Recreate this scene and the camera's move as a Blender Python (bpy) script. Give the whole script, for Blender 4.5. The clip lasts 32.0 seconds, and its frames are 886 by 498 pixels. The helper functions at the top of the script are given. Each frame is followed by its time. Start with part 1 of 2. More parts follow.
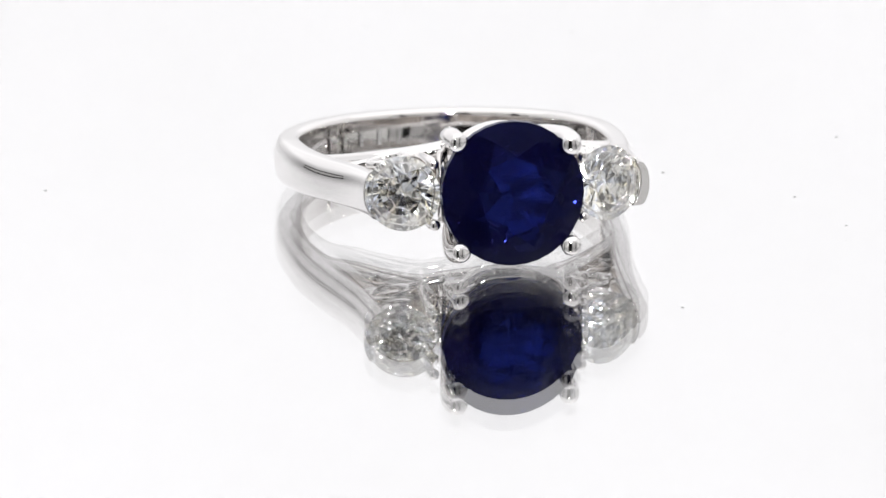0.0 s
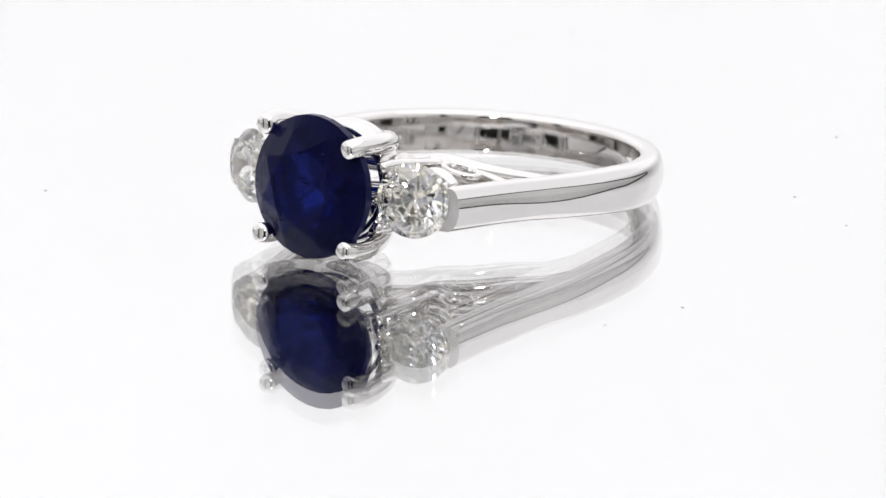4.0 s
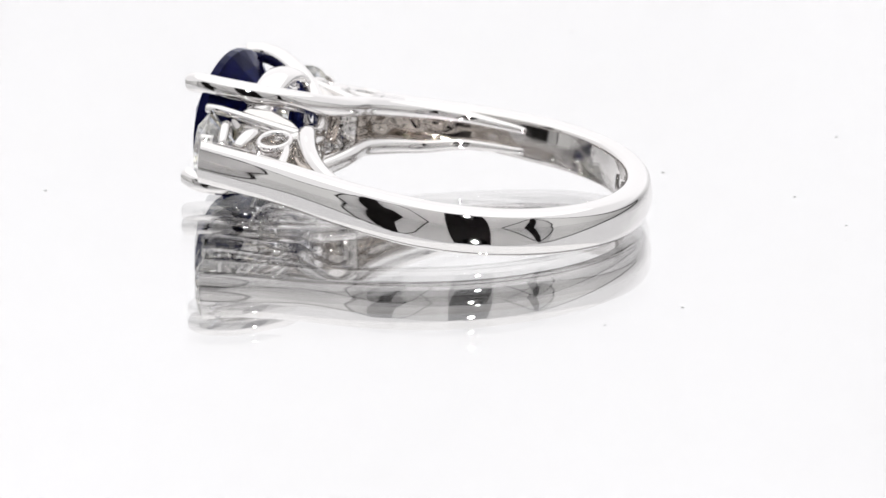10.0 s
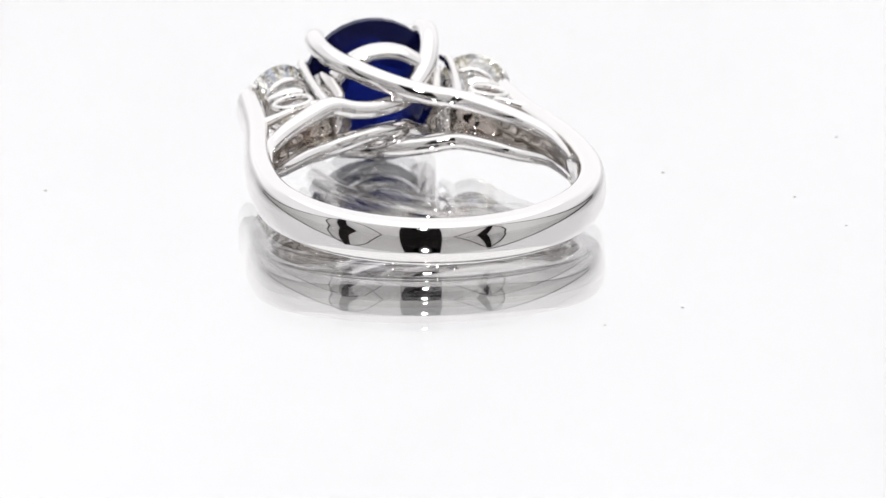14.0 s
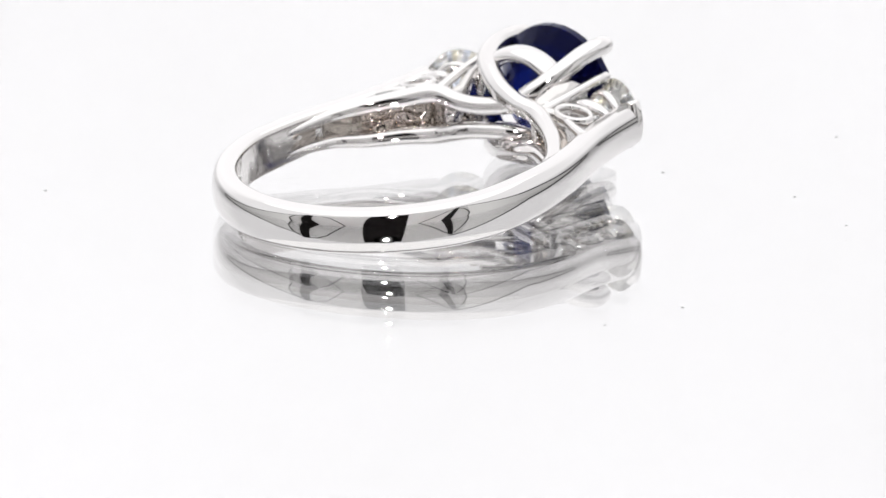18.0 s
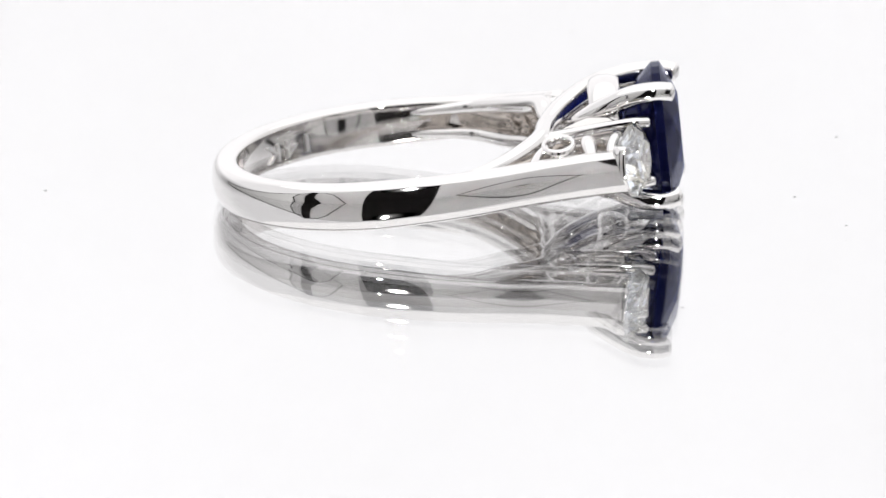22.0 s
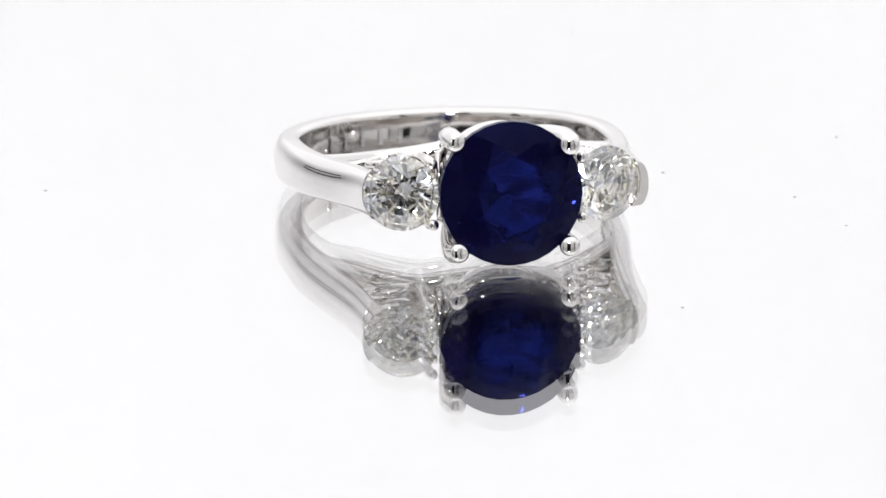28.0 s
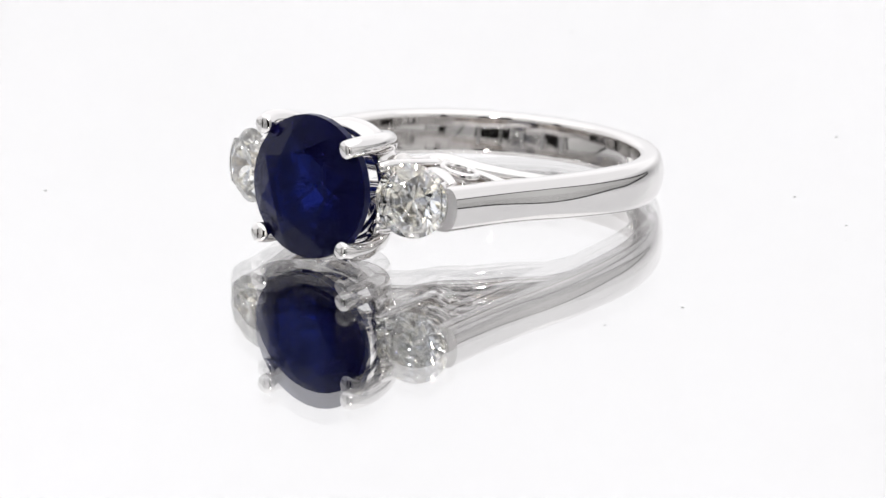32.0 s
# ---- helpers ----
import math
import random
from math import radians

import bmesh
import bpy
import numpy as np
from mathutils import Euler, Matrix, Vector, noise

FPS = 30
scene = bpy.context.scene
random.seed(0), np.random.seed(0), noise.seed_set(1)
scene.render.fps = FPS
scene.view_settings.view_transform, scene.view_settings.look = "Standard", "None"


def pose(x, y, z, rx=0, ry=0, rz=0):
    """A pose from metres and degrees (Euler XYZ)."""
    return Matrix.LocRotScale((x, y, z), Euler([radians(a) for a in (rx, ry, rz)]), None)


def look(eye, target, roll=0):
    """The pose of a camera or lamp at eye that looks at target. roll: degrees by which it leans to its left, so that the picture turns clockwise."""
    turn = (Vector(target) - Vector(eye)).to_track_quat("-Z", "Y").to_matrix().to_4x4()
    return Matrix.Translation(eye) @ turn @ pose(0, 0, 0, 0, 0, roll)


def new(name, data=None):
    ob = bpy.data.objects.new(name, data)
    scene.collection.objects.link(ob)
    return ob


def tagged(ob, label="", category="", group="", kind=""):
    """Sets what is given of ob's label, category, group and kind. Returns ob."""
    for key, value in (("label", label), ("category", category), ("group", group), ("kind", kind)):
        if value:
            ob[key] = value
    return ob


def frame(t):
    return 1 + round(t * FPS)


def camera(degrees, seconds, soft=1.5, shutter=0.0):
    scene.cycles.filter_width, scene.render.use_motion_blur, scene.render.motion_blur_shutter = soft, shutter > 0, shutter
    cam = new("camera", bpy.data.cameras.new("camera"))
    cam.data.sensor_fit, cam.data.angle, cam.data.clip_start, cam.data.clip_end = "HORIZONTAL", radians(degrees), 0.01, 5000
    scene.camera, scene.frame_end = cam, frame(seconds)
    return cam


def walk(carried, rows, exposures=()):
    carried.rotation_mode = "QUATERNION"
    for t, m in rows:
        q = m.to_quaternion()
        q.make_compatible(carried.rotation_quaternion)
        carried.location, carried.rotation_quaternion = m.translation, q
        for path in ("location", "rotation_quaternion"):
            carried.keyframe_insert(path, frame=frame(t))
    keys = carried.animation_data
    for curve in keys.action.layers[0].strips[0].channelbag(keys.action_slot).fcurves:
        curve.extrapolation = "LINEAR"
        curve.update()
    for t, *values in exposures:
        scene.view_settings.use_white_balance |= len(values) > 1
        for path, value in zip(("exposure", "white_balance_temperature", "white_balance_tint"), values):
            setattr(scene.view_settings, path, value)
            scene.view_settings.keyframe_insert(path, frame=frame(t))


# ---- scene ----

MM = 0.001
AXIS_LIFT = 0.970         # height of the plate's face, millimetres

# ---- camera: a macro lens on a stand, it does not move ----
cam = camera(7.678, 32.0, soft=1.45)
cam.data.dof.use_dof, cam.data.dof.focus_distance, cam.data.dof.aperture_fstop = True, 0.385, 95.0
DIST, RISE = 395.96, 15.589
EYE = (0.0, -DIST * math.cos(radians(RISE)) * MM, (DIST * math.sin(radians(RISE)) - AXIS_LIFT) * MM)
LENS_POSE = Matrix.Translation(EYE) @ pose(0, 0, 0, 0, 0, -0.039) @ pose(0, 0, 0, 90 - RISE - 0.256, 0, 0)
walk(cam, [(0.0, LENS_POSE), (32.0, LENS_POSE)], exposures=[(0.0, 0.07), (32.0, 0.07)])

# light keeps bouncing inside the cut stones
scene.cycles.max_bounces, scene.cycles.glossy_bounces, scene.cycles.transmission_bounces = 24, 10, 18
scene.cycles.sample_clamp_indirect = 200.0

# ---- world: the room outside the light tent is dark ----
world = bpy.data.worlds.new("world")
scene.world = world
world.use_nodes = True
world.node_tree.nodes["Background"].inputs["Color"].default_value = (0.02, 0.02, 0.022, 1)
world.node_tree.nodes["Background"].inputs["Strength"].default_value = 0.3


# ---- materials ----
def material(name):
    m = bpy.data.materials.new(name)
    m.use_nodes = True
    m.node_tree.nodes.clear()
    return m, m.node_tree.nodes, m.node_tree.links


def node(nodes, kind, **values):
    n = nodes.new(kind)
    for key, value in values.items():
        n.inputs[key.replace("_", " ")].default_value = value
    return n


def finish(nodes, links, shader):
    out = nodes.new("ShaderNodeOutputMaterial")
    links.new(shader, out.inputs["Surface"])


def metal(name, colour, rough, scratch):
    m, n, l = material(name)
    b = n.new("ShaderNodeBsdfPrincipled")
    b.inputs["Metallic"].default_value = 1.0
    co = n.new("ShaderNodeTexCoord")
    big = node(n, "ShaderNodeTexNoise", Scale=400.0, Detail=3.0)
    fine = node(n, "ShaderNodeTexNoise", Scale=5200.0, Detail=2.0)
    l.new(co.outputs["Object"], big.inputs["Vector"])
    l.new(co.outputs["Object"], fine.inputs["Vector"])
    tone = n.new("ShaderNodeMix")
    tone.data_type = "RGBA"
    tone.inputs["A"].default_value = (*[c * 0.97 for c in colour], 1)
    tone.inputs["B"].default_value = (*colour, 1)
    l.new(big.outputs["Fac"], tone.inputs["Factor"])
    l.new(tone.outputs["Result"], b.inputs["Base Color"])
    r = n.new("ShaderNodeMapRange")
    r.inputs["To Min"].default_value, r.inputs["To Max"].default_value = rough * 0.6, rough * 1.5
    l.new(fine.outputs["Fac"], r.inputs["Value"])
    l.new(r.outputs["Result"], b.inputs["Roughness"])
    bump = node(n, "ShaderNodeBump", Strength=scratch, Distance=0.00002)
    l.new(big.outputs["Fac"], bump.inputs["Height"])
    l.new(bump.outputs["Normal"], b.inputs["Normal"])
    finish(n, l, b.outputs["BSDF"])
    return m


def gem(name, colour, ior, gloss, silk=0.0, cloud=None):
    """A cut stone: tinted glass with a thin clear polish on its facets."""
    m, n, l = material(name)
    g = node(n, "ShaderNodeBsdfGlass", Color=(*colour, 1), Roughness=silk, IOR=ior)
    if gloss:
        p = node(n, "ShaderNodeBsdfGlossy", Color=(0.9, 0.92, 1.0, 1), Roughness=0.02)
        f = node(n, "ShaderNodeFresnel", IOR=ior)
        k = n.new("ShaderNodeMath")
        k.operation = "MULTIPLY_ADD"
        k.use_clamp = True
        k.inputs[1].default_value, k.inputs[2].default_value = gloss, -0.08 * gloss
        l.new(f.outputs["Fac"], k.inputs[0])
        body = g.outputs["BSDF"]
        if cloud:
            # fine inclusions scatter a little light inside the stone
            d = node(n, "ShaderNodeBsdfDiffuse", Color=(*cloud, 1))
            c = node(n, "ShaderNodeMixShader", Fac=0.10)
            l.new(g.outputs["BSDF"], c.inputs[1])
            l.new(d.outputs["BSDF"], c.inputs[2])
            body = c.outputs["Shader"]
        x = n.new("ShaderNodeMixShader")
        l.new(k.outputs["Value"], x.inputs["Fac"])
        l.new(body, x.inputs[1])
        l.new(p.outputs["BSDF"], x.inputs[2])
        finish(n, l, x.outputs["Shader"])
    else:
        finish(n, l, g.outputs["BSDF"])
    return m


def matte(name, colour, rough, scale=60.0, vary=0.06, gloss=0.3):
    m, n, l = material(name)
    b = n.new("ShaderNodeBsdfPrincipled")
    b.inputs["Roughness"].default_value = rough
    b.inputs["Specular IOR Level"].default_value = gloss
    co = n.new("ShaderNodeTexCoord")
    t = node(n, "ShaderNodeTexNoise", Scale=scale, Detail=6.0)
    l.new(co.outputs["Object"], t.inputs["Vector"])
    tone = n.new("ShaderNodeMix")
    tone.data_type = "RGBA"
    tone.inputs["A"].default_value = (*[c * (1 - vary) for c in colour], 1)
    tone.inputs["B"].default_value = (*[min(1, c * (1 + vary)) for c in colour], 1)
    l.new(t.outputs["Fac"], tone.inputs["Factor"])
    l.new(tone.outputs["Result"], b.inputs["Base Color"])
    finish(n, l, b.outputs["BSDF"])
    return m


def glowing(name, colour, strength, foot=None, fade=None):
    """A cloth that glows by itself, the fall-off of its light put into the emission; foot: the share of its glow that
    is left at its foot, the heights between which it grows to the full, and the depths between which the foot of the
    back is lit too; fade: the depths between which it dims, and the share that is left.
    """
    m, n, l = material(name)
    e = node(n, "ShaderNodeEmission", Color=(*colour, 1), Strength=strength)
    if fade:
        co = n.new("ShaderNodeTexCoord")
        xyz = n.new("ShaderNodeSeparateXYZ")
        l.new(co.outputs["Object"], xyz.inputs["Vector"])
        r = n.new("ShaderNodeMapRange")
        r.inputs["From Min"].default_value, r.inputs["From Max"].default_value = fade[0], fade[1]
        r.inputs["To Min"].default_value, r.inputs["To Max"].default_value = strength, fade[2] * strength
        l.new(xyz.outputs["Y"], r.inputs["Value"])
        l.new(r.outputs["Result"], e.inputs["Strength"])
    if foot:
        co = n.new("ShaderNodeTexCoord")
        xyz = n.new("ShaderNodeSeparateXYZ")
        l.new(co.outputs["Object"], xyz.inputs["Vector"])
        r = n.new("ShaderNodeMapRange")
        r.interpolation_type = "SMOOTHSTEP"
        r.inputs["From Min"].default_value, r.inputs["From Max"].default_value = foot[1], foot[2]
        # sides and foot are dimmed in the emission itself
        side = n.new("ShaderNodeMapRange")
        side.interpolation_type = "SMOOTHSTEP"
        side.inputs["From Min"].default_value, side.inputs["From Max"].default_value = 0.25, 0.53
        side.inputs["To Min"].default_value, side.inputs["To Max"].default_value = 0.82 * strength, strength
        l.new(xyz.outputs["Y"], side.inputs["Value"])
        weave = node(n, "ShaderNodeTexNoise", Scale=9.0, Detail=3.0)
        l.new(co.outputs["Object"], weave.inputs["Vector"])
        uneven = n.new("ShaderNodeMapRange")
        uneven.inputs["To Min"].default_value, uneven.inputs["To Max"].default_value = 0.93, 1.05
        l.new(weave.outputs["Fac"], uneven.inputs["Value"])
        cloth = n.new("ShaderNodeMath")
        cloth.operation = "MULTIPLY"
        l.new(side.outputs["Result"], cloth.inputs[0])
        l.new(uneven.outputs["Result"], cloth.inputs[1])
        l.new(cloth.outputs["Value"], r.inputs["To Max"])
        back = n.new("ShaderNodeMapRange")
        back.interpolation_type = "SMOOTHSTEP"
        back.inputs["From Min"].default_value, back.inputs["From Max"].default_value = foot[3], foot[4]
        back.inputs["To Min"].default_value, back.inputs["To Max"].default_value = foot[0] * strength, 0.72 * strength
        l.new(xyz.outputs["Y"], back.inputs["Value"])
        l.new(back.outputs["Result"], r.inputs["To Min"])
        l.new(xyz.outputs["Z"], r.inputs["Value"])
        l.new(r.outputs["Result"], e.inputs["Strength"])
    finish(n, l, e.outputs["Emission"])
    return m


def haloed_lamp(name, colour, strength, core, rim):
    """A lamp face: a hot middle with lens bloom painted in, fading towards its rim."""
    m, n, l = material(name)
    e = node(n, "ShaderNodeEmission", Color=(*colour, 1))
    co = n.new("ShaderNodeTexCoord")
    away = n.new("ShaderNodeVectorMath")
    away.operation = "LENGTH"
    oval = n.new("ShaderNodeVectorMath")
    oval.operation = "MULTIPLY"
    oval.inputs[1].default_value = (2.0, 0.75, 1.0)
    l.new(co.outputs["Object"], oval.inputs[0])
    l.new(oval.outputs["Vector"], away.inputs[0])
    fade = n.new("ShaderNodeMapRange")
    fade.inputs["From Min"].default_value, fade.inputs["From Max"].default_value = core, rim
    fade.inputs["To Min"].default_value, fade.inputs["To Max"].default_value = 1.0, 0.0
    l.new(away.outputs["Value"], fade.inputs["Value"])
    power = n.new("ShaderNodeMath")
    power.operation = "POWER"
    power.inputs[1].default_value = 15.0
    l.new(fade.outputs["Result"], power.inputs[0])
    gain = n.new("ShaderNodeMath")
    gain.operation = "MULTIPLY_ADD"
    gain.inputs[1].default_value = strength
    l.new(power.outputs["Value"], gain.inputs[0])
    # halo: bloom round the glints, added to the face's own glow
    halo = n.new("ShaderNodeMath")
    halo.operation = "MULTIPLY"
    halo.inputs[1].default_value = 1.1
    square = n.new("ShaderNodeMath")
    square.operation = "POWER"
    square.inputs[1].default_value = 2.0
    l.new(fade.outputs["Result"], square.inputs[0])
    l.new(square.outputs["Value"], halo.inputs[0])
    l.new(halo.outputs["Value"], gain.inputs[2])
    l.new(gain.outputs["Value"], e.inputs["Strength"])
    finish(n, l, e.outputs["Emission"])
    return m


WHITE_GOLD = metal("rhodium_white_gold", (0.80, 0.787, 0.780), 0.035, 0.12)
INNER_GOLD = metal("brushed_white_gold", (0.745, 0.727, 0.713), 0.07, 0.3)
# cast metal, coloured darker partly for the shade inside the shoulders
CAST_SHADE_GOLD = metal("cast_shade_gold", (0.52, 0.475, 0.435), 0.07, 0.3)
MARK_GLINT_GOLD = metal("mark_glint_gold", (0.93, 0.925, 0.92), 0.5, 0.4)
WORN_GOLD = metal("worn_stamp_gold", (0.78, 0.77, 0.765), 0.2, 0.4)
# one stone in several tints: dark rim, paler middle, for light passing through
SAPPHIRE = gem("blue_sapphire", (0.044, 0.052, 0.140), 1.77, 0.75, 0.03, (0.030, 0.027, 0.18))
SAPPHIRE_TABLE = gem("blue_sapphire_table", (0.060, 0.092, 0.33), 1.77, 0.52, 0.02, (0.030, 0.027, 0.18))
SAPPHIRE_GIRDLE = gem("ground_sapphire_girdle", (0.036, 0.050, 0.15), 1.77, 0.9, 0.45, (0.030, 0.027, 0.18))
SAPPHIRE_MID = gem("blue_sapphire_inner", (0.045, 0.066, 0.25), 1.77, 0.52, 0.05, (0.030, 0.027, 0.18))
SAPPHIRE_LIT_CORE = gem("blue_sapphire_lit_core", (0.080, 0.13, 0.44), 1.77, 0.52, 0.20, (0.030, 0.027, 0.18))
DIAMOND = gem("clear_diamond", (1.0, 1.0, 0.991), 2.42, 0.0)
DIAMOND_COOL = gem("diamond_blue_fire_tint", (0.87, 0.91, 1.0), 2.45, 0.0)
DIAMOND_WARM = gem("diamond_warm_fire_tint", (1.0, 0.965, 0.86), 2.40, 0.0)
ACRYLIC = gem("clear_acrylic", (1.0, 1.0, 1.0), 1.52, 0.0)
SILVERING = metal("mirror_silvering", (0.80, 0.80, 0.802), 0.0, 0.0)
DIFFUSER = glowing("glowing_diffuser", (1.0, 0.99, 1.004), 1.18, (0.30, 0.0, 0.138, 0.34, 0.56))
TOP_LIGHT = glowing("bright_diffuser", (1.0, 0.99, 0.992), 1.34)
# the side cloth glows by itself, its dimming to the back set as emission
GLOW_CLOTH = glowing("glowing_tent_cloth", (1.0, 0.992, 0.985), 0.72, fade=(-0.22, 0.20, 0.55))
CLOTH = matte("white_tent_cloth", (0.70, 0.695, 0.69), 0.9)
TABLE = matte("white_table_paint", (0.8, 0.8, 0.8), 0.5)
BLACK = matte("black_cloth", (0.011, 0.010, 0.010), 0.95, gloss=0.0)
LAMP = haloed_lamp("lamp_face", (1.0, 0.99, 0.97), 700.0, 0.010, 0.085)
DUST = matte("grey_dust", (0.16, 0.155, 0.15), 0.9, 4000.0, 0.3)


# ---- mesh helpers ----
def mesh_of(name, bm, mat, smooth=True):
    bmesh.ops.recalc_face_normals(bm, faces=bm.faces)
    me = bpy.data.meshes.new(name)
    bm.to_mesh(me)
    bm.free()
    me.materials.append(mat)
    for p in me.polygons:
        p.use_smooth = smooth
    return me


def part(name, bm, mat, parent, label="", smooth=True):
    ob = new(name, mesh_of(name, bm, mat, smooth))
    ob.parent = parent
    return tagged(ob, label=label)


def sweep(bm, loops, closed=False, caps=True):
    """Skins a row of loops of points into one surface."""
    rings = [[bm.verts.new(p) for p in loop] for loop in loops]
    n = len(rings[0])
    pairs = list(zip(rings, rings[1:])) + ([(rings[-1], rings[0])] if closed else [])
    for a, b in pairs:
        for i in range(n):
            bm.faces.new((a[i], a[(i + 1) % n], b[(i + 1) % n], b[i]))
    if caps and not closed:
        bm.faces.new(rings[0])
        bm.faces.new(rings[-1])
    return rings


def spline(points, steps):
    """Catmull-Rom curve through the points."""
    p = [Vector(q) for q in points]
    p = [2 * p[0] - p[1]] + p + [2 * p[-1] - p[-2]]
    out = []
    for i in range(1, len(p) - 2):
        a, b, c, d = p[i - 1:i + 3]
        for k in range(steps):
            t = k / steps
            out.append(0.5 * (2 * b + (c - a) * t + (2 * a - 5 * b + 4 * c - d) * t * t + (3 * b - a - 3 * c + d) * t ** 3))
    out.append(p[-2])
    return out


def wire(points, radii, steps=6, sides=12, flat=1.0, ball=False):
    """A round wire along a curve, its radius running along the points; ball: a rounded tip at its start."""
    path = spline(points, steps)
    size = [r.x for r in spline([(r, 0, 0) for r in radii], steps)]
    loops = []
    up = Vector((0, 0, 1))
    if ball:
        d = (path[0] - path[1]).normalized()
        r = size[0]
        extra = [(path[0] + d * r * 0.55 * math.sin(a), r * math.cos(a)) for a in (radians(78), radians(58), radians(38), radians(18))]
        path = [e[0] for e in extra] + path
        size = [e[1] for e in extra] + size
    for i, c in enumerate(path):
        d = (path[min(i + 1, len(path) - 1)] - path[max(i - 1, 0)]).normalized()
        s = d.cross(up)
        s = s.normalized() if s.length > 1e-6 else Vector((1, 0, 0))
        u = s.cross(d).normalized()
        up = u
        loops.append([c + size[i] * (math.cos(a) * s + flat * math.sin(a) * u) for a in [2 * math.pi * k / sides for k in range(sides)]])
    bm = bmesh.new()
    sweep(bm, loops)
    return bm


def torus(centre, axis, major, minor_r, minor_a, n=48, m=12, squash=1.0, turn=0.0):
    """A ring round an axis; minor_r and minor_a are its half thickness across and along the axis."""
    q = Vector(axis).normalized().to_track_quat("Z", "Y").to_matrix() @ pose(0, 0, 0, 0, 0, turn).to_3x3()
    loops = []
    for i in range(n):
        a = 2 * math.pi * i / n
        loop = []
        for k in range(m):
            b = 2 * math.pi * k / m
            r = major + minor_r * math.cos(b)
            loop.append(Vector(centre) + q @ Vector((r * math.cos(a), squash * r * math.sin(a), minor_a * math.sin(b))))
        loops.append(loop)
    bm = bmesh.new()
    sweep(bm, loops, closed=True)
    return bm


def brilliant(radius, table, crown, girdle, pavilion, turn=0.0, culet=0.02, star=0.79):
    """A round brilliant with its table towards +z and its girdle's middle at the origin."""
    pts = []
    def ring(n, r, z, off):
        for k in range(n):
            a = 2 * math.pi * (k + off) / n + turn
            pts.append((r * math.cos(a), r * math.sin(a), z))
    half = math.cos(math.pi / 8)
    slope, low = math.tan(radians(crown)), math.tan(radians(pavilion))
    ring(8, table * radius, girdle / 2 + (1 - table) * radius * slope, 0.0)
    ring(8, star * radius, girdle / 2 + (1 - star * half) * radius * slope, 0.5)
    ring(32, radius, girdle / 2, 0.0)
    ring(32, radius, -girdle / 2, 0.0)
    ring(8, 0.23 * radius, -girdle / 2 - radius * low * (1 - 0.23 * half), 0.5)
    ring(8, culet * radius, -girdle / 2 - radius * low * (1 - culet), 0.0)
    bm = bmesh.new()
    for p in pts:
        bm.verts.new(p)
    bmesh.ops.convex_hull(bm, input=bm.verts)
    bmesh.ops.dissolve_limit(bm, angle_limit=radians(0.6), verts=bm.verts, edges=bm.edges)
    return bm


def sapphire_cut(radius, turn):
    """A mixed cut: brilliant crown, bulged pavilion in three tiers with a shallow one at the culet."""
    bm = bmesh.new()
    tiers = ((8, 0.54, 1.18, 0.0), (8, 0.78, 0.80, 0.5), (32, 1.0, 0.25, 0.0), (32, 1.0, -0.25, 0.0), (16, 0.80, -1.10, 0.5), (8, 0.50, -2.10, 0.0))
    for n, r, z, off in tiers:
        for k in range(n):
            a = 2 * math.pi * (k + off) / n + turn
            bm.verts.new((r * radius * math.cos(a), r * radius * math.sin(a), z))
    # hand-cut: an off-centre keel instead of a point
    for x, y, z in ((0.35, -0.75, -3.02), (-0.30, -0.30, -3.05), (0.10, 0.15, -3.0)):
        bm.verts.new((x, y, z))
    bmesh.ops.convex_hull(bm, input=bm.verts)
    bmesh.ops.dissolve_limit(bm, angle_limit=radians(0.6), verts=bm.verts, edges=bm.edges)
    return bm


def moved(bm, m):
    bmesh.ops.transform(bm, matrix=m, verts=bm.verts)
    return bm


# ---- light tent: cloth walls that stand inside a glowing shell ----
WALL_R, SHELL_R, SHELL_TOP = 0.50, 0.60, 0.62


def on_wall(az, el, r):
    """A point on the round wall, by its bearing from the camera's side and its height angle."""
    return Vector((math.sin(radians(az)) * r, -math.cos(radians(az)) * r, WALL_R * math.tan(radians(el))))


def crest(az):
    """Height angle of the wall's upper edge."""
    a = abs(az)
    return 36.5 + 9.0 * (1 - (a / 48) ** 2) if a < 48 else 36.5 * math.exp(-((a - 48) / 36) ** 1.3)


def wall_strip(name, azs, low, high, r, thick, mat, label, category="light tent"):
    bm = bmesh.new()
    loops = [[on_wall(az, low(az), r), on_wall(az, high(az), r), on_wall(az, high(az), r + thick), on_wall(az, low(az), r + thick)] for az in azs]
    sweep(bm, loops)
    ob = new(name, mesh_of(name, bm, mat, False))
    return tagged(ob, label=label, category=category, kind="structure")


def span(a, b, step=2.0):
    n = max(2, int(abs(b - a) / step))
    return [a + (b - a) * i / n for i in range(n + 1)]


GAP_FROM, GAP_TO = -17.0, 9.5
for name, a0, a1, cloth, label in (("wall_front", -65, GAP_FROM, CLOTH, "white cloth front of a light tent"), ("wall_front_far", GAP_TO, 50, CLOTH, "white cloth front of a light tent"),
                                   ("wall_left", -128, -65, GLOW_CLOTH, "white cloth side of a light tent, made to glow softly"), ("wall_right", 50, 128, GLOW_CLOTH, "white cloth side of a light tent, made to glow softly")):
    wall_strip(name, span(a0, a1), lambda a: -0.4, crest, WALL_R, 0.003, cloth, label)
# a black sheet is added for the darkness behind the opening
wall_strip("wall_opening", span(GAP_FROM - 3, GAP_TO + 3), lambda a: -0.5, lambda a: 42.5, WALL_R + 0.006, 0.004, BLACK, "added black sheet that stands in for the dark behind the tent's camera opening", "curtain")
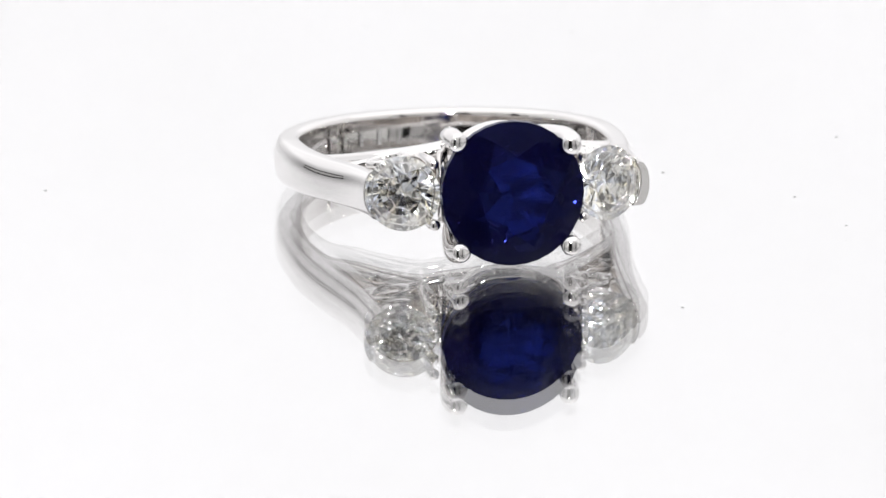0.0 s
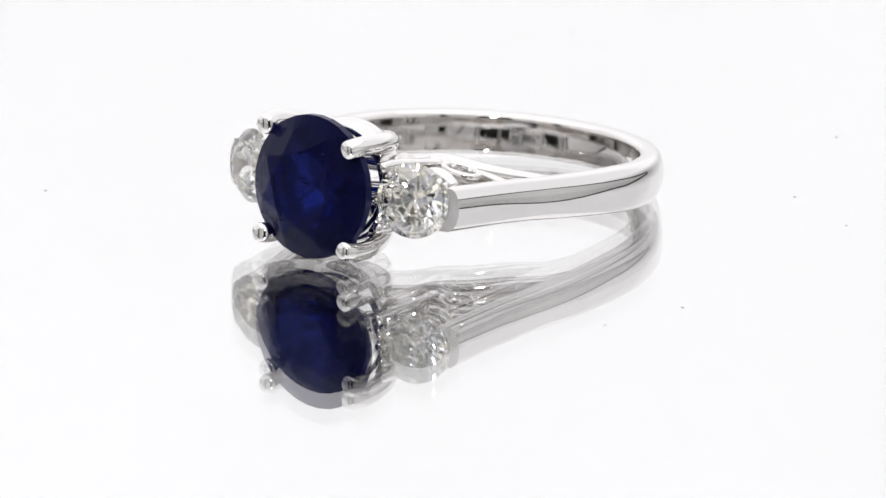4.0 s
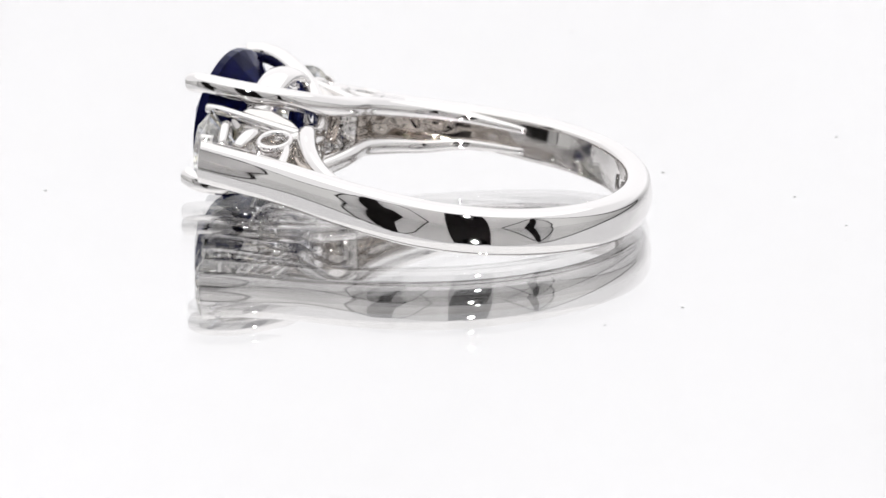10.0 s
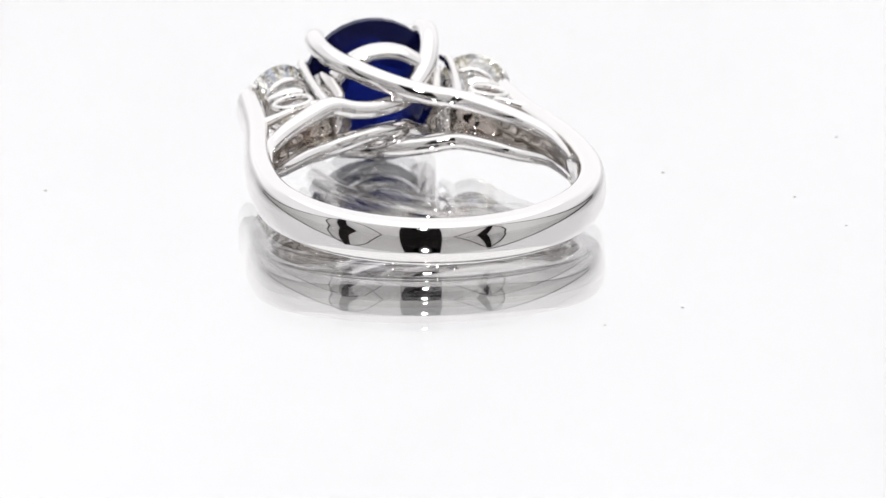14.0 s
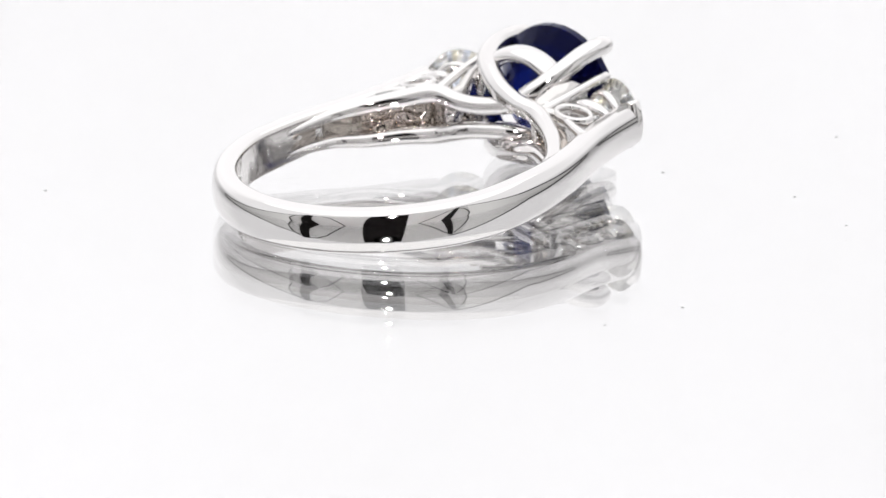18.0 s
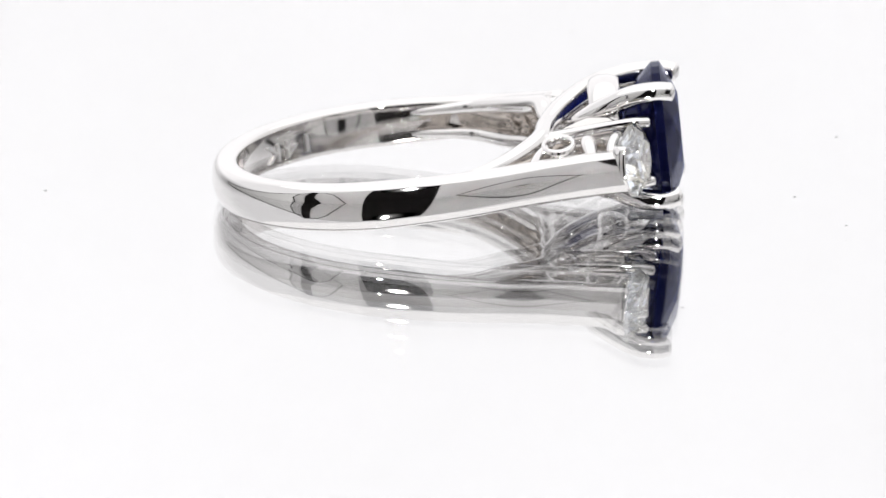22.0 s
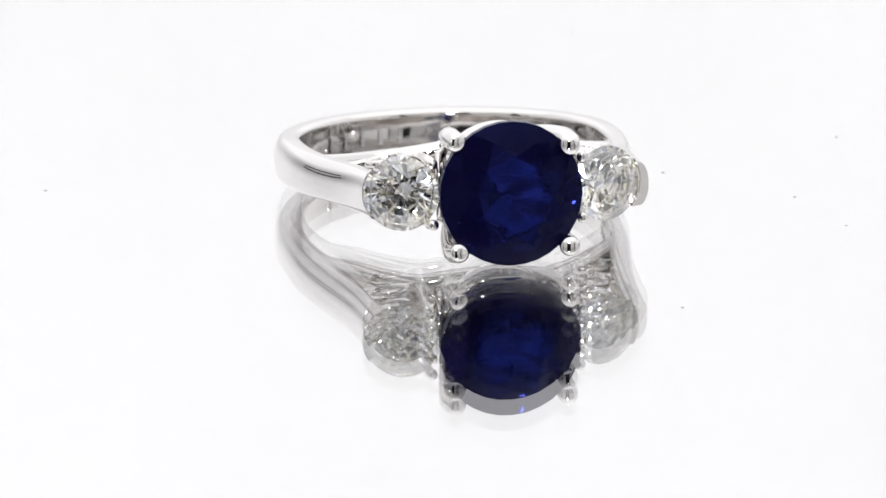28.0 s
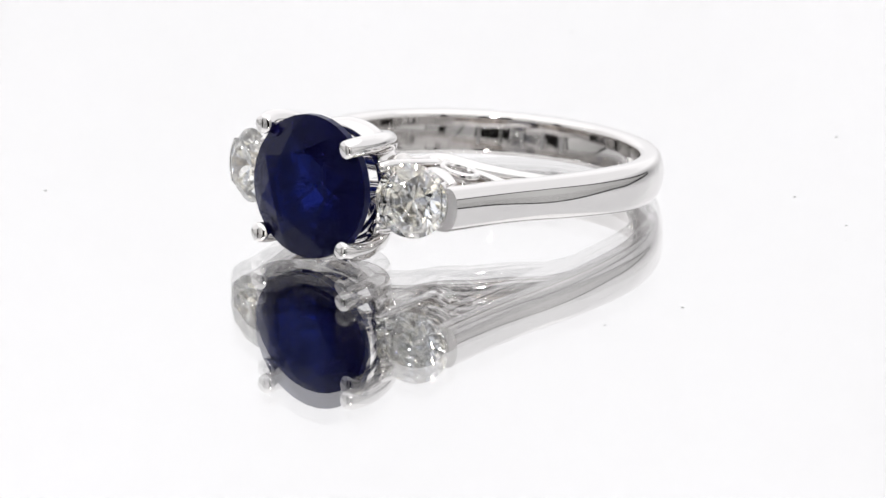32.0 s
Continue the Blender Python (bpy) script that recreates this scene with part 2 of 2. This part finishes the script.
for a0, a1 in ((-128, -58), (44, 128)):
    wall_strip("trim", span(a0, a1), lambda a: crest(a) - (1.9 if a > 0 else 1.3), lambda a: crest(a) + 0.1, WALL_R - 0.004, 0.003, BLACK, "dark piping along the tent cloth's edge", "piping")


def patch(name, corners, label):
    """A flat dark piece on the wall, from its corners in bearing and height."""
    bm = bmesh.new()
    sweep(bm, [[on_wall(az, el, r) for az, el in corners] for r in (WALL_R - 0.008, WALL_R - 0.005)])
    ob = new(name, mesh_of(name, bm, BLACK, False))
    return tagged(ob, label=label, category="tent opening", kind="structure")


def piping(corners, width=0.5):
    """Dark piping from corner to corner on the wall."""
    for (a0, e0), (a1, e1) in zip(corners, corners[1:]):
        n = 6
        bm = bmesh.new()
        d = Vector((a1 - a0, e1 - e0)).normalized() * width
        loops = []
        for i in range(n + 1):
            a, e = a0 + (a1 - a0) * i / n, e0 + (e1 - e0) * i / n
            loops.append([on_wall(a - d.y, e + d.x, WALL_R - 0.004), on_wall(a + d.y, e - d.x, WALL_R - 0.004), on_wall(a + d.y, e - d.x, WALL_R - 0.001), on_wall(a - d.y, e + d.x, WALL_R - 0.001)])
        sweep(bm, loops)
        ob = new("trim", mesh_of("trim", bm, BLACK, False))
        tagged(ob, label="dark piping of a folded tent corner", category="piping", kind="structure")


# black pieces on the cloth stand in for the darkness in the slits
patch("tent_slit", [(-44, -0.3), (-51, 13), (-55.5, 33), (-61, 34), (-58.5, 14), (-56, -0.3)], "dark slit between two cloths of the light tent")
patch("tent_slit", [(31, -0.3), (36, 16), (42, 33), (45.5, 34), (40, 12), (37.5, -0.3)], "dark slit between two cloths of the light tent")
piping([(-28, -0.3), (-34, 13), (-41, 26), (-50, 33), (-60, 33.5), (-65, 22), (-66, 10), (-63, -0.3)])
piping([(17, -0.3), (27, 13), (36, 26), (44, 33.5), (48, 20), (50, 7), (49, -0.3)])


def disc(name, radius, z0, z1, mat, label, category, n=96, smooth=False):
    bm = bmesh.new()
    loops = [[(radius * math.cos(2 * math.pi * k / n), radius * math.sin(2 * math.pi * k / n), z) for k in range(n)] for z in (z0, z1)]
    sweep(bm, loops)
    ob = new(name, mesh_of(name, bm, mat, smooth))
    return tagged(ob, label=label, category=category, kind="structure")


disc("ceiling", SHELL_R + 0.004, SHELL_TOP, SHELL_TOP + 0.006, TOP_LIGHT, "glowing white diffuser top of the light tent", "light tent")
disc("table_top", 0.70, -0.030, -0.00205, TABLE, "white painted table under the light tent", "table")


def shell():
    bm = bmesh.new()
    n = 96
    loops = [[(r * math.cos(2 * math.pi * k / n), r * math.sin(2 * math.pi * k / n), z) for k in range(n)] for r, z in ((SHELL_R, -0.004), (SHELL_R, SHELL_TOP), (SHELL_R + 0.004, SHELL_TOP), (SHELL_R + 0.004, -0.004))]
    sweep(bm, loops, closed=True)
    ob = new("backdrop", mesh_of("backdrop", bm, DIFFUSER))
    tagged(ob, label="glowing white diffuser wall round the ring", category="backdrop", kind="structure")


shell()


def lamp(x, y, z):
    eye = Vector((x, y, z))
    thing = new("spot_lamp")
    thing.matrix_world = look(eye, (0, 0, 0))
    tagged(thing, label="small oval bright spot lamp above the opening", category="lamp")
    n, slim = 32, 0.8
    bm = bmesh.new()
    prof = [(0.0853, -0.001), (0.087, -0.001), (0.087, 0.004), (0.045, 0.018), (0.010, 0.026)]
    sweep(bm, [[(slim * r * math.cos(2 * math.pi * k / n), r * math.sin(2 * math.pi * k / n), z) for k in range(n)] for r, z in prof], caps=True)
    part("housing", bm, BLACK, thing, "black lamp housing")
    bm = bmesh.new()
    sweep(bm, [[(0.003 * math.cos(2 * math.pi * k / 10), 0.003 * math.sin(2 * math.pi * k / 10), z) for k in range(10)] for z in (0.024, 0.072)])
    part("arm", bm, BLACK, thing, "black arm that holds the lamp")
    bm = bmesh.new()
    sweep(bm, [[(slim * 0.085 * math.cos(2 * math.pi * k / n), 0.085 * math.sin(2 * math.pi * k / n), z) for k in range(n)] for z in (-0.003, -0.0012)])
    part("lamp_face", bm, LAMP, thing, "glowing lamp face")
    return thing


lamp(-0.012, -0.455, 0.320)

# ---- mirror plate: clear acrylic, silvered below ----
PLATE = 0.0020
floor_plate = disc("floor", 0.498, -PLATE, 0.0, ACRYLIC, "clear acrylic mirror plate with a glossy face", "mirror plate", 128)
bm = bmesh.new()
sweep(bm, [[(0.4975 * math.cos(2 * math.pi * k / 128), 0.4975 * math.sin(2 * math.pi * k / 128), z) for k in range(128)] for z in (-PLATE + 0.00005, -PLATE + 0.0001)])
part("mirror_backing", bm, SILVERING, floor_plate, "silvered mirror layer", smooth=False)

# ---- the ring ----
ring = new("ring")
tagged(ring, label="polished white gold ring with a round blue sapphire between two diamonds", category="ring")
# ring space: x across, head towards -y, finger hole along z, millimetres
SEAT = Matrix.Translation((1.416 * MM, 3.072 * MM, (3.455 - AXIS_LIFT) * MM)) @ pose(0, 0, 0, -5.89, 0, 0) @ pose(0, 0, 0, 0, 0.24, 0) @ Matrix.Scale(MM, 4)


def ring_part(name, bm, mat, parent=ring, label="", smooth=True):
    return part(name, moved(bm, SEAT), mat, parent, label, smooth)


# inward lean of each flank, degrees, along its length in millimetres: it bends in and flares again at its end
LEAN = {
    1: ((0.0, 0.0), (1.5, 2.0), (2.8, 5.6), (4.6, 9.8), (6.5, 12.0), (8.5, 9.6), (10.3, 5.8), (11.8, 4.6), (12.8, 4.2), (13.6, 4.0), (14.8, 3.8)),
    -1: ((0.0, 0.0), (1.5, 2.0), (2.8, 6.0), (3.9, 9.2), (4.8, 11.8), (5.7, 14.3), (7.0, 16.6), (8.3, 17.8), (9.6, 15.8), (10.6, 12.4), (11.6, 9.8), (12.3, 7.8), (13.4, 5.8), (14.8, 4.8)),
}


BAND = 1.5                # radial thickness of the band
SWELL = {1: 0.0, -1: 0.22}  # how far each side of the hoop bulges out of round


def lean_at(side, d):
    for (d0, a0), (d1, a1) in zip(LEAN[side], LEAN[side][1:]):
        if d <= d1:
            k = (d - d0) / (d1 - d0)
            return a0 + (a1 - a0) * k
    return LEAN[side][-1][1]


def flank(side):
    """Stations of a flank, as if on the right: outer edge, outward way, thickness, half height."""
    out, x, y, step = [], 10.48 + SWELL[side], 0.0, 0.1
    for i in range(149):
        d = i * step
        b = radians(sum(lean_at(side, min(14.8, max(0.0, d + o))) for o in (-1.0, -0.6, -0.2, 0.2, 0.6, 1.0)) / 6)
        k = d / 14.8
        if i % 3 == 0 or i > 142:
            out.append((Vector((x, y, 0)), Vector((math.cos(b), -math.sin(b), 0)), BAND + 0.03 - 0.1 * k + 0.5 * SWELL[side] * (1 - k), 1.38 - 0.13 * min(1.0, 2 * k) + 0.03 * max(0.0, 2 * k - 1), 0.28 - 0.03 * k))
        x -= math.sin(b) * step
        y -= math.cos(b) * step
    return out


def section(edge, out, thick, half, low):
    """The band's cross-section: domed outside, flat cheeks, a flat inside with rounded corners; low: how far its middle sits under the stones' line."""
    dome, wide, deep = 0.6, 0.38, 0.38
    pts = []
    for i in range(25):
        a = math.pi / 2 - math.pi * i / 24
        pts.append((dome * math.cos(a) - dome, half * math.sin(a)))
    cheek = [(-dome - (thick - dome - wide) * k, half) for k in (0.5, 1.0)]
    nose = [(-thick + wide - wide * math.sin(b), half - deep + deep * math.cos(b)) for b in [math.pi / 2 * k / 9 for k in range(1, 10)]]
    pts += [(u, -z) for u, z in cheek + nose]
    pts += [(-thick - 0.03, -0.4), (-thick - 0.04, 0.0), (-thick - 0.03, 0.4)]
    pts += list(reversed(cheek + nose))
    return [edge + out * u + Vector((0, 0, z - low)) for u, z in pts]


def shank():
    right, left = [], []
    for side, loops in ((1, right), (-1, left)):
        loops += [section(*q) for q in reversed(flank(side))]
        for i in range(1, 41):
            a = math.pi / 2 * i / 40
            d = Vector((math.cos(a), math.sin(a), 0))
            more, swell, rest = 0.08 + 0.14 * math.sin(a) ** 2, SWELL[side] * math.cos(a) ** 2, 0.09 * math.sin(a) ** 2
            loops.append(section(d * (10.4 + more + swell), d, BAND - 0.05 + more + 0.5 * swell, 1.38 - rest, 0.28 - rest))
        end = loops[0]
        mid = sum(end, Vector()) / len(end)
        loops[:0] = [[mid + (q - mid) * f + Vector((0, -o, 0)) for q in end] for f, o in ((0.80, 0.20), (0.92, 0.15), (0.98, 0.06))]
    left = [[Vector((-q.x, q.y, q.z)) for q in loop] for loop in reversed(left[:-1])]
    bm = bmesh.new()
    sweep(bm, right + left)
    return bm


band = ring_part("shank", shank(), WHITE_GOLD, label="polished white gold band")


def small_stone_stand(side):
    return Matrix.Translation((side * 6.1, -14.75, 0)) @ pose(0, 0, 0, 0, 0, side * 20)


def hollow(ob, side):
    """Cuts the conical seat of a small stone out of a part."""
    bm = bmesh.new()
    prof = ((4.2, -2.6), (4.2, -0.15), (2.26, -0.15), (2.24, 0.12), (0.6, 1.65), (0.5, 2.6))
    sweep(bm, [[(r * math.cos(2 * math.pi * k / 48), y, r * math.sin(2 * math.pi * k / 48)) for k in range(48)] for r, y in prof])
    cutter = new("cutter", mesh_of("cutter", moved(bm, SEAT @ small_stone_stand(side)), WHITE_GOLD))
    cut = ob.modifiers.new("seat", "BOOLEAN")
    cut.operation, cut.solver, cut.object = "DIFFERENCE", "EXACT", cutter
    me = bpy.data.meshes.new_from_object(ob.evaluated_get(bpy.context.evaluated_depsgraph_get()))
    ob.modifiers.clear()
    ob.data = me
    bpy.data.objects.remove(cutter)


for side in (1, -1):
    hollow(band, side)
band.data.set_sharp_from_angle(angle=radians(40))
band.data.materials.append(INNER_GOLD)
for face in band.data.polygons:
    c = SEAT.inverted() @ face.center
    n = SEAT.inverted().to_3x3() @ face.normal
    inward = Vector((c.x, c.y if c.y > 0 else 0, 0)).normalized()
    if n.normalized().dot(inward) < -0.8:
        face.material_index = 1

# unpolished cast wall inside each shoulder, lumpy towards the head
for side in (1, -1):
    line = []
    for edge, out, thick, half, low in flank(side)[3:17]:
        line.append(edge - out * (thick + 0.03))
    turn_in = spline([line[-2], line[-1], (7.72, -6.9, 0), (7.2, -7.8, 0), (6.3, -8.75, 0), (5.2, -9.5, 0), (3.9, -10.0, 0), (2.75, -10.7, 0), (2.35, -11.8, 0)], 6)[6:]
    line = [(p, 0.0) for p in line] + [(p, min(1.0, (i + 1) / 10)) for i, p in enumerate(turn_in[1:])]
    loops = []
    for i, (p, lump) in enumerate(line):
        ahead = (line[min(i + 1, len(line) - 1)][0] - line[max(i - 1, 0)][0]).normalized()
        inner = Vector((ahead.y, -ahead.x, 0)) if ahead.y > 0 else Vector((-ahead.y, ahead.x, 0))
        if inner.x > 0:
            inner = -inner
        k = min(1.0, (i + 0.5) / 8)
        w = (0.62 + 0.42 * lump) * math.sqrt(k) * min(1.0, 0.72 + 0.28 * (len(line) - i) / 9)
        low = 0.36 - 0.3 * i / len(line)
        loop = []
        for j in range(11):
            z = w * (1 - j / 5)
            bulge = (0.06 + 0.34 * lump) * noise.noise((side * 3.0 + p.x * 1.15, p.y * 1.15, z * 1.3)) + 0.015 * noise.noise((p.x * 4, p.y * 4, z * 4 + side)) - 0.05 * (1 - k) ** 2
            q = p + inner * (bulge + 0.02)
            loop.append(Vector((side * q.x, q.y, z - low)))
        loop += [Vector((side * (p.x - inner.x * 0.3), p.y - inner.y * 0.3, z - low)) for z in (-w * 0.9, w * 0.9)]
        loops.append(loop)
    bm = bmesh.new()
    sweep(bm, loops)
    ring_part("recess", bm, CAST_SHADE_GOLD, band, "unpolished cast inside of the shoulder, toned grey-brown partly for its shade")

# sapphire with its table towards -y
FACE = pose(0, 0, 0, 90, 0, 0)
stone = Matrix.Translation((0, -16.49, 0)) @ FACE
sapphire = ring_part("sapphire", moved(sapphire_cut(4.23, radians(42.5)), stone), SAPPHIRE, label="round faceted deep blue sapphire, its inner facets tinted paler for light passing through", smooth=False)
# light seen through the stone is put into paler tints of its inner facets
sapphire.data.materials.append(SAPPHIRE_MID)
sapphire.data.materials.append(SAPPHIRE_LIT_CORE)
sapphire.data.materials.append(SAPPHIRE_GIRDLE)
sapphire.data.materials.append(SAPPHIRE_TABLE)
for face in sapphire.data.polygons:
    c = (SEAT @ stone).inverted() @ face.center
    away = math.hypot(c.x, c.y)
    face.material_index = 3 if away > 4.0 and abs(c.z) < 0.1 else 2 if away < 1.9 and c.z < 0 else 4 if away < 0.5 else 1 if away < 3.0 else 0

# how far each claw strays from the even pattern
TIPS = {(-1, 1): (0.02, 0.11, 0.11), (1, 1): (0.04, -0.27, -0.30), (-1, -1): (-0.07, 0.21, 0.15), (1, -1): (0.01, -0.06, 0.04)}

for side in (1, -1):
    for top in (1, -1):
        def at(x, y, z):
            return (side * x, y, top * z)
        dx, dy, dz = TIPS[(side, top)]
        deep = 0.0 if top > 0 else 0.72
        # one prong passes over, the other dips under it
        if side > 0:
            cross, thick = [at(3.3 + dx * 0.5, -14.8, 3.1 + dz * 0.7), at(2.3, -12.7, 2.65), at(0, -10.75, 2.07), at(-2.2, -9.75, 1.59)], [0.65, 0.67, 0.67, 0.64]
        else:
            cross, thick = [at(3.25 + dx * 0.5, -14.9, 3.05 + dz * 0.7), at(2.75, -13.2, 2.4), at(1.95, -12.0, 1.65), at(0.9, -11.05, 0.95), at(-0.9, -10.1, 0.78), at(-2.4, -9.65, 0.95)], [0.65, 0.67, 0.66, 0.6, 0.56, 0.58]
        # prong of the large stone; it crosses to the other shoulder
        path = [at(3.25 + dx, -17.3 + dy, 3.08 + dz), at(3.42 + dx, -16.4 + dy, 3.2 + dz), *cross, at(-3.95, -9.4, 1.3), at(-5.7, -8.3, 1.0 + 0.5 * deep), at(-7.3, -6.8, 0.72 + deep), at(-8.5, -5.0, 0.5 + deep), at(-8.95, -3.0, 0.38 + deep), at(-9.2, -1.0, 0.3 + deep)]
        ring_part("prong", wire(path, [0.60, 0.63, *thick, 0.63, 0.58, 0.50, 0.42, 0.33, 0.25], ball=True), WHITE_GOLD)
        # wire prong of the small stone
        path = [at(4.42, -15.75, 1.78), at(4.5, -14.9, 1.85), at(4.45, -13.2, 1.75), at(4.25, -11.2, 1.5), at(3.95, -9.5, 1.25)]
        ring_part("small_prong", wire(path, [0.33, 0.33, 0.3, 0.32, 0.36], ball=True, sides=10), WHITE_GOLD)
        # eye-shaped scroll with its struts, and the block under the small stone
        ring_part("scroll", torus(at(6.05, -10.4, 1.22), (side * 0.17, 0, top), 1.12, 0.22, 0.32, 40, 10, 0.78, turn=90), WHITE_GOLD)
        ring_part("strut", wire([at(4.0, -9.5, 1.3), at(4.6, -9.75, 1.32), at(5.3, -10.0, 1.3)], [0.4, 0.34, 0.26], sides=10), WHITE_GOLD)
        ring_part("strut", wire([at(6.0, -9.65, 1.2), at(6.9, -9.2, 1.02), at(8.3, -8.8, 0.6)], [0.24, 0.26, 0.36], sides=10), WHITE_GOLD)
        ring_part("seat_block", wire([at(5.1, -12.1, 1.3), at(5.7, -12.15, 1.28), at(6.4, -12.2, 1.12), at(7.2, -12.3, 0.75)], [0.3, 0.46, 0.46, 0.34], sides=14, flat=0.8), WHITE_GOLD)

ring_part("gallery_ring", torus((0, -13.3, 0), (0, 1, 0), 3.3, 0.48, 0.98, 72, 16), WHITE_GOLD)

for side in (1, -1):
    stand = small_stone_stand(side)
    diamond = ring_part("diamond", moved(brilliant(2.2, 0.57, 34.5, 0.08, 40.8, radians(7) * side), stand @ FACE), DIAMOND, label="round brilliant-cut clear diamond", smooth=False)
    # the stone's colour flashes are tinted into fixed facets: some blue, some warm
    diamond.data.materials.append(DIAMOND_COOL)
    diamond.data.materials.append(DIAMOND_WARM)
    for i, face in enumerate(diamond.data.polygons):
        c = (SEAT @ stand @ FACE).inverted() @ face.center
        if c.z < -0.3:
            face.material_index = (0, 1, 0, 2, 0, 0, 1, 0, 0, 2)[i % 10]
    ring_part("collar", moved(torus((0, 0.95, 0), (0, 1, 0), 1.5, 0.22, 0.3, 40, 10), stand), WHITE_GOLD)
    # wall between the stones
    bm = bmesh.new()
    loops = []
    for x, y, h in ((3.75, -14.4, 1.5), (3.55, -13.4, 2.1), (3.2, -12.2, 2.1), (2.95, -10.9, 1.6), (3.5, -9.7, 1.1)):
        loops.append([(side * (x + u), y, z) for u, z in ((0.2, -h), (0.25, 0), (0.2, h), (-0.2, h), (-0.25, 0), (-0.2, -h))])
    sweep(bm, loops)
    ring_part("bridge", bm, INNER_GOLD)
    # thin half bezel lip inside the band's end
    bm = bmesh.new()
    loops = []
    for i in range(15):
        a = radians(-36 + 72 * i / 14)
        e = Vector((side * math.cos(a), 0, math.sin(a)))
        loops.append([e * 2.20 + Vector((0, -0.18, 0)), e * 2.24 + Vector((0, -0.28, 0)), e * 2.30 + Vector((0, -0.2, 0)), e * 2.30 + Vector((0, 0.5, 0)), e * 2.20 + Vector((0, 0.5, 0))])
    sweep(bm, loops)
    ring_part("bezel_lip", moved(bm, stand), WHITE_GOLD)


# ---- marks inside the band ----
def inside(angle, z, sink):
    """A point on the band's inner wall."""
    r = 10.4 - BAND - sink
    return Vector((r * math.cos(radians(angle)), r * math.sin(radians(angle)), z - 0.38))


def stamp(text, angle, z, height):
    """Raised letters on the inner wall, read from its other edge."""
    curve = bpy.data.curves.new("mark", "FONT")
    curve.body, curve.size, curve.extrude, curve.align_x, curve.align_y = text, 1.0, 0.02, "CENTER", "CENTER"
    curve.space_character = 1.25
    ob = bpy.data.objects.new("mark", curve)
    scene.collection.objects.link(ob)
    flat = bpy.data.meshes.new_from_object(ob.evaluated_get(bpy.context.evaluated_depsgraph_get()))
    bpy.data.objects.remove(ob)
    bm = bmesh.new()
    bm.from_mesh(flat)
    size = height / 0.7
    for v in bm.verts:
        v.co = inside(angle + math.degrees(v.co.x * size * 1.35 / 8.9), z - v.co.y * size, 0.1 if v.co.z > 0 else -0.08)
    return bm


# the letters' bright glints are put into a paler, duller metal
ring_part("metal_mark", stamp("14K", 45, -0.05, 1.1), MARK_GLINT_GOLD, band, "stamped metal mark", smooth=False)
for k in range(5):
    bm = bmesh.new()
    mid = 133 - 8.6 * k
    loops = [[inside(mid + o, z, q) for z, q in ((-0.5, -0.05), (0.45, -0.05), (0.45, 0.05), (-0.5, 0.05))] for o in (-0.8, 0.0, 0.8)]
    sweep(bm, loops)
    ring_part("maker_mark", bm, WORN_GOLD, band, "worn stamped bar", smooth=False)

# ---- flecks in the silvering: place and radius in millimetres ----
for x, y, r in [(-23.84, 4.98, 0.075), (-27.71, 41.33, 0.061), (-10.55, 49.08, 0.047), (-4.87, 46.25, 0.061), (-8.66, 45.17, 0.044), (8.85, 44.53, 0.075), (17.9, 52.24, 0.075), (27.56, 49.05, 0.061), (13.74, 9.13, 0.075), (13.88, -20.14, 0.061), (21.52, 3.53, 0.061), (24.86, 17.58, 0.075), (24.24, -2.9, 0.061), (9.38, -23.64, 0.047), (6.05, 45.62, 0.051), (9.24, 36.18, 0.054), (12.44, 45.31, 0.044), (-27.38, 50.83, 0.044), (13.09, 2.31, 0.04)]:
    r *= 1.8 if y > 30 else 1.5
    y -= 0.4
    bm = bmesh.new()
    k = 9
    rim = [(r * (1 + 0.25 * noise.noise((x, y, i * 0.9))) * math.cos(2 * math.pi * i / k), 1.3 * r * math.sin(2 * math.pi * i / k)) for i in range(k)]
    sweep(bm, [[((x + u) * MM, (y + w) * MM, -PLATE + z) for u, w in rim] for z in (0.00012, 0.00014)])
    part("fleck", bm, DUST, floor_plate, "tiny grey fleck", False)


TURN, START = 12.871, 0.964


def motions():
    rows = []
    for i in range(65):
        t = i * 0.5
        rows.append((t, pose(0, 0, 0, 0, 0, -TURN * (t - START))))
    walk(ring, rows)


motions()
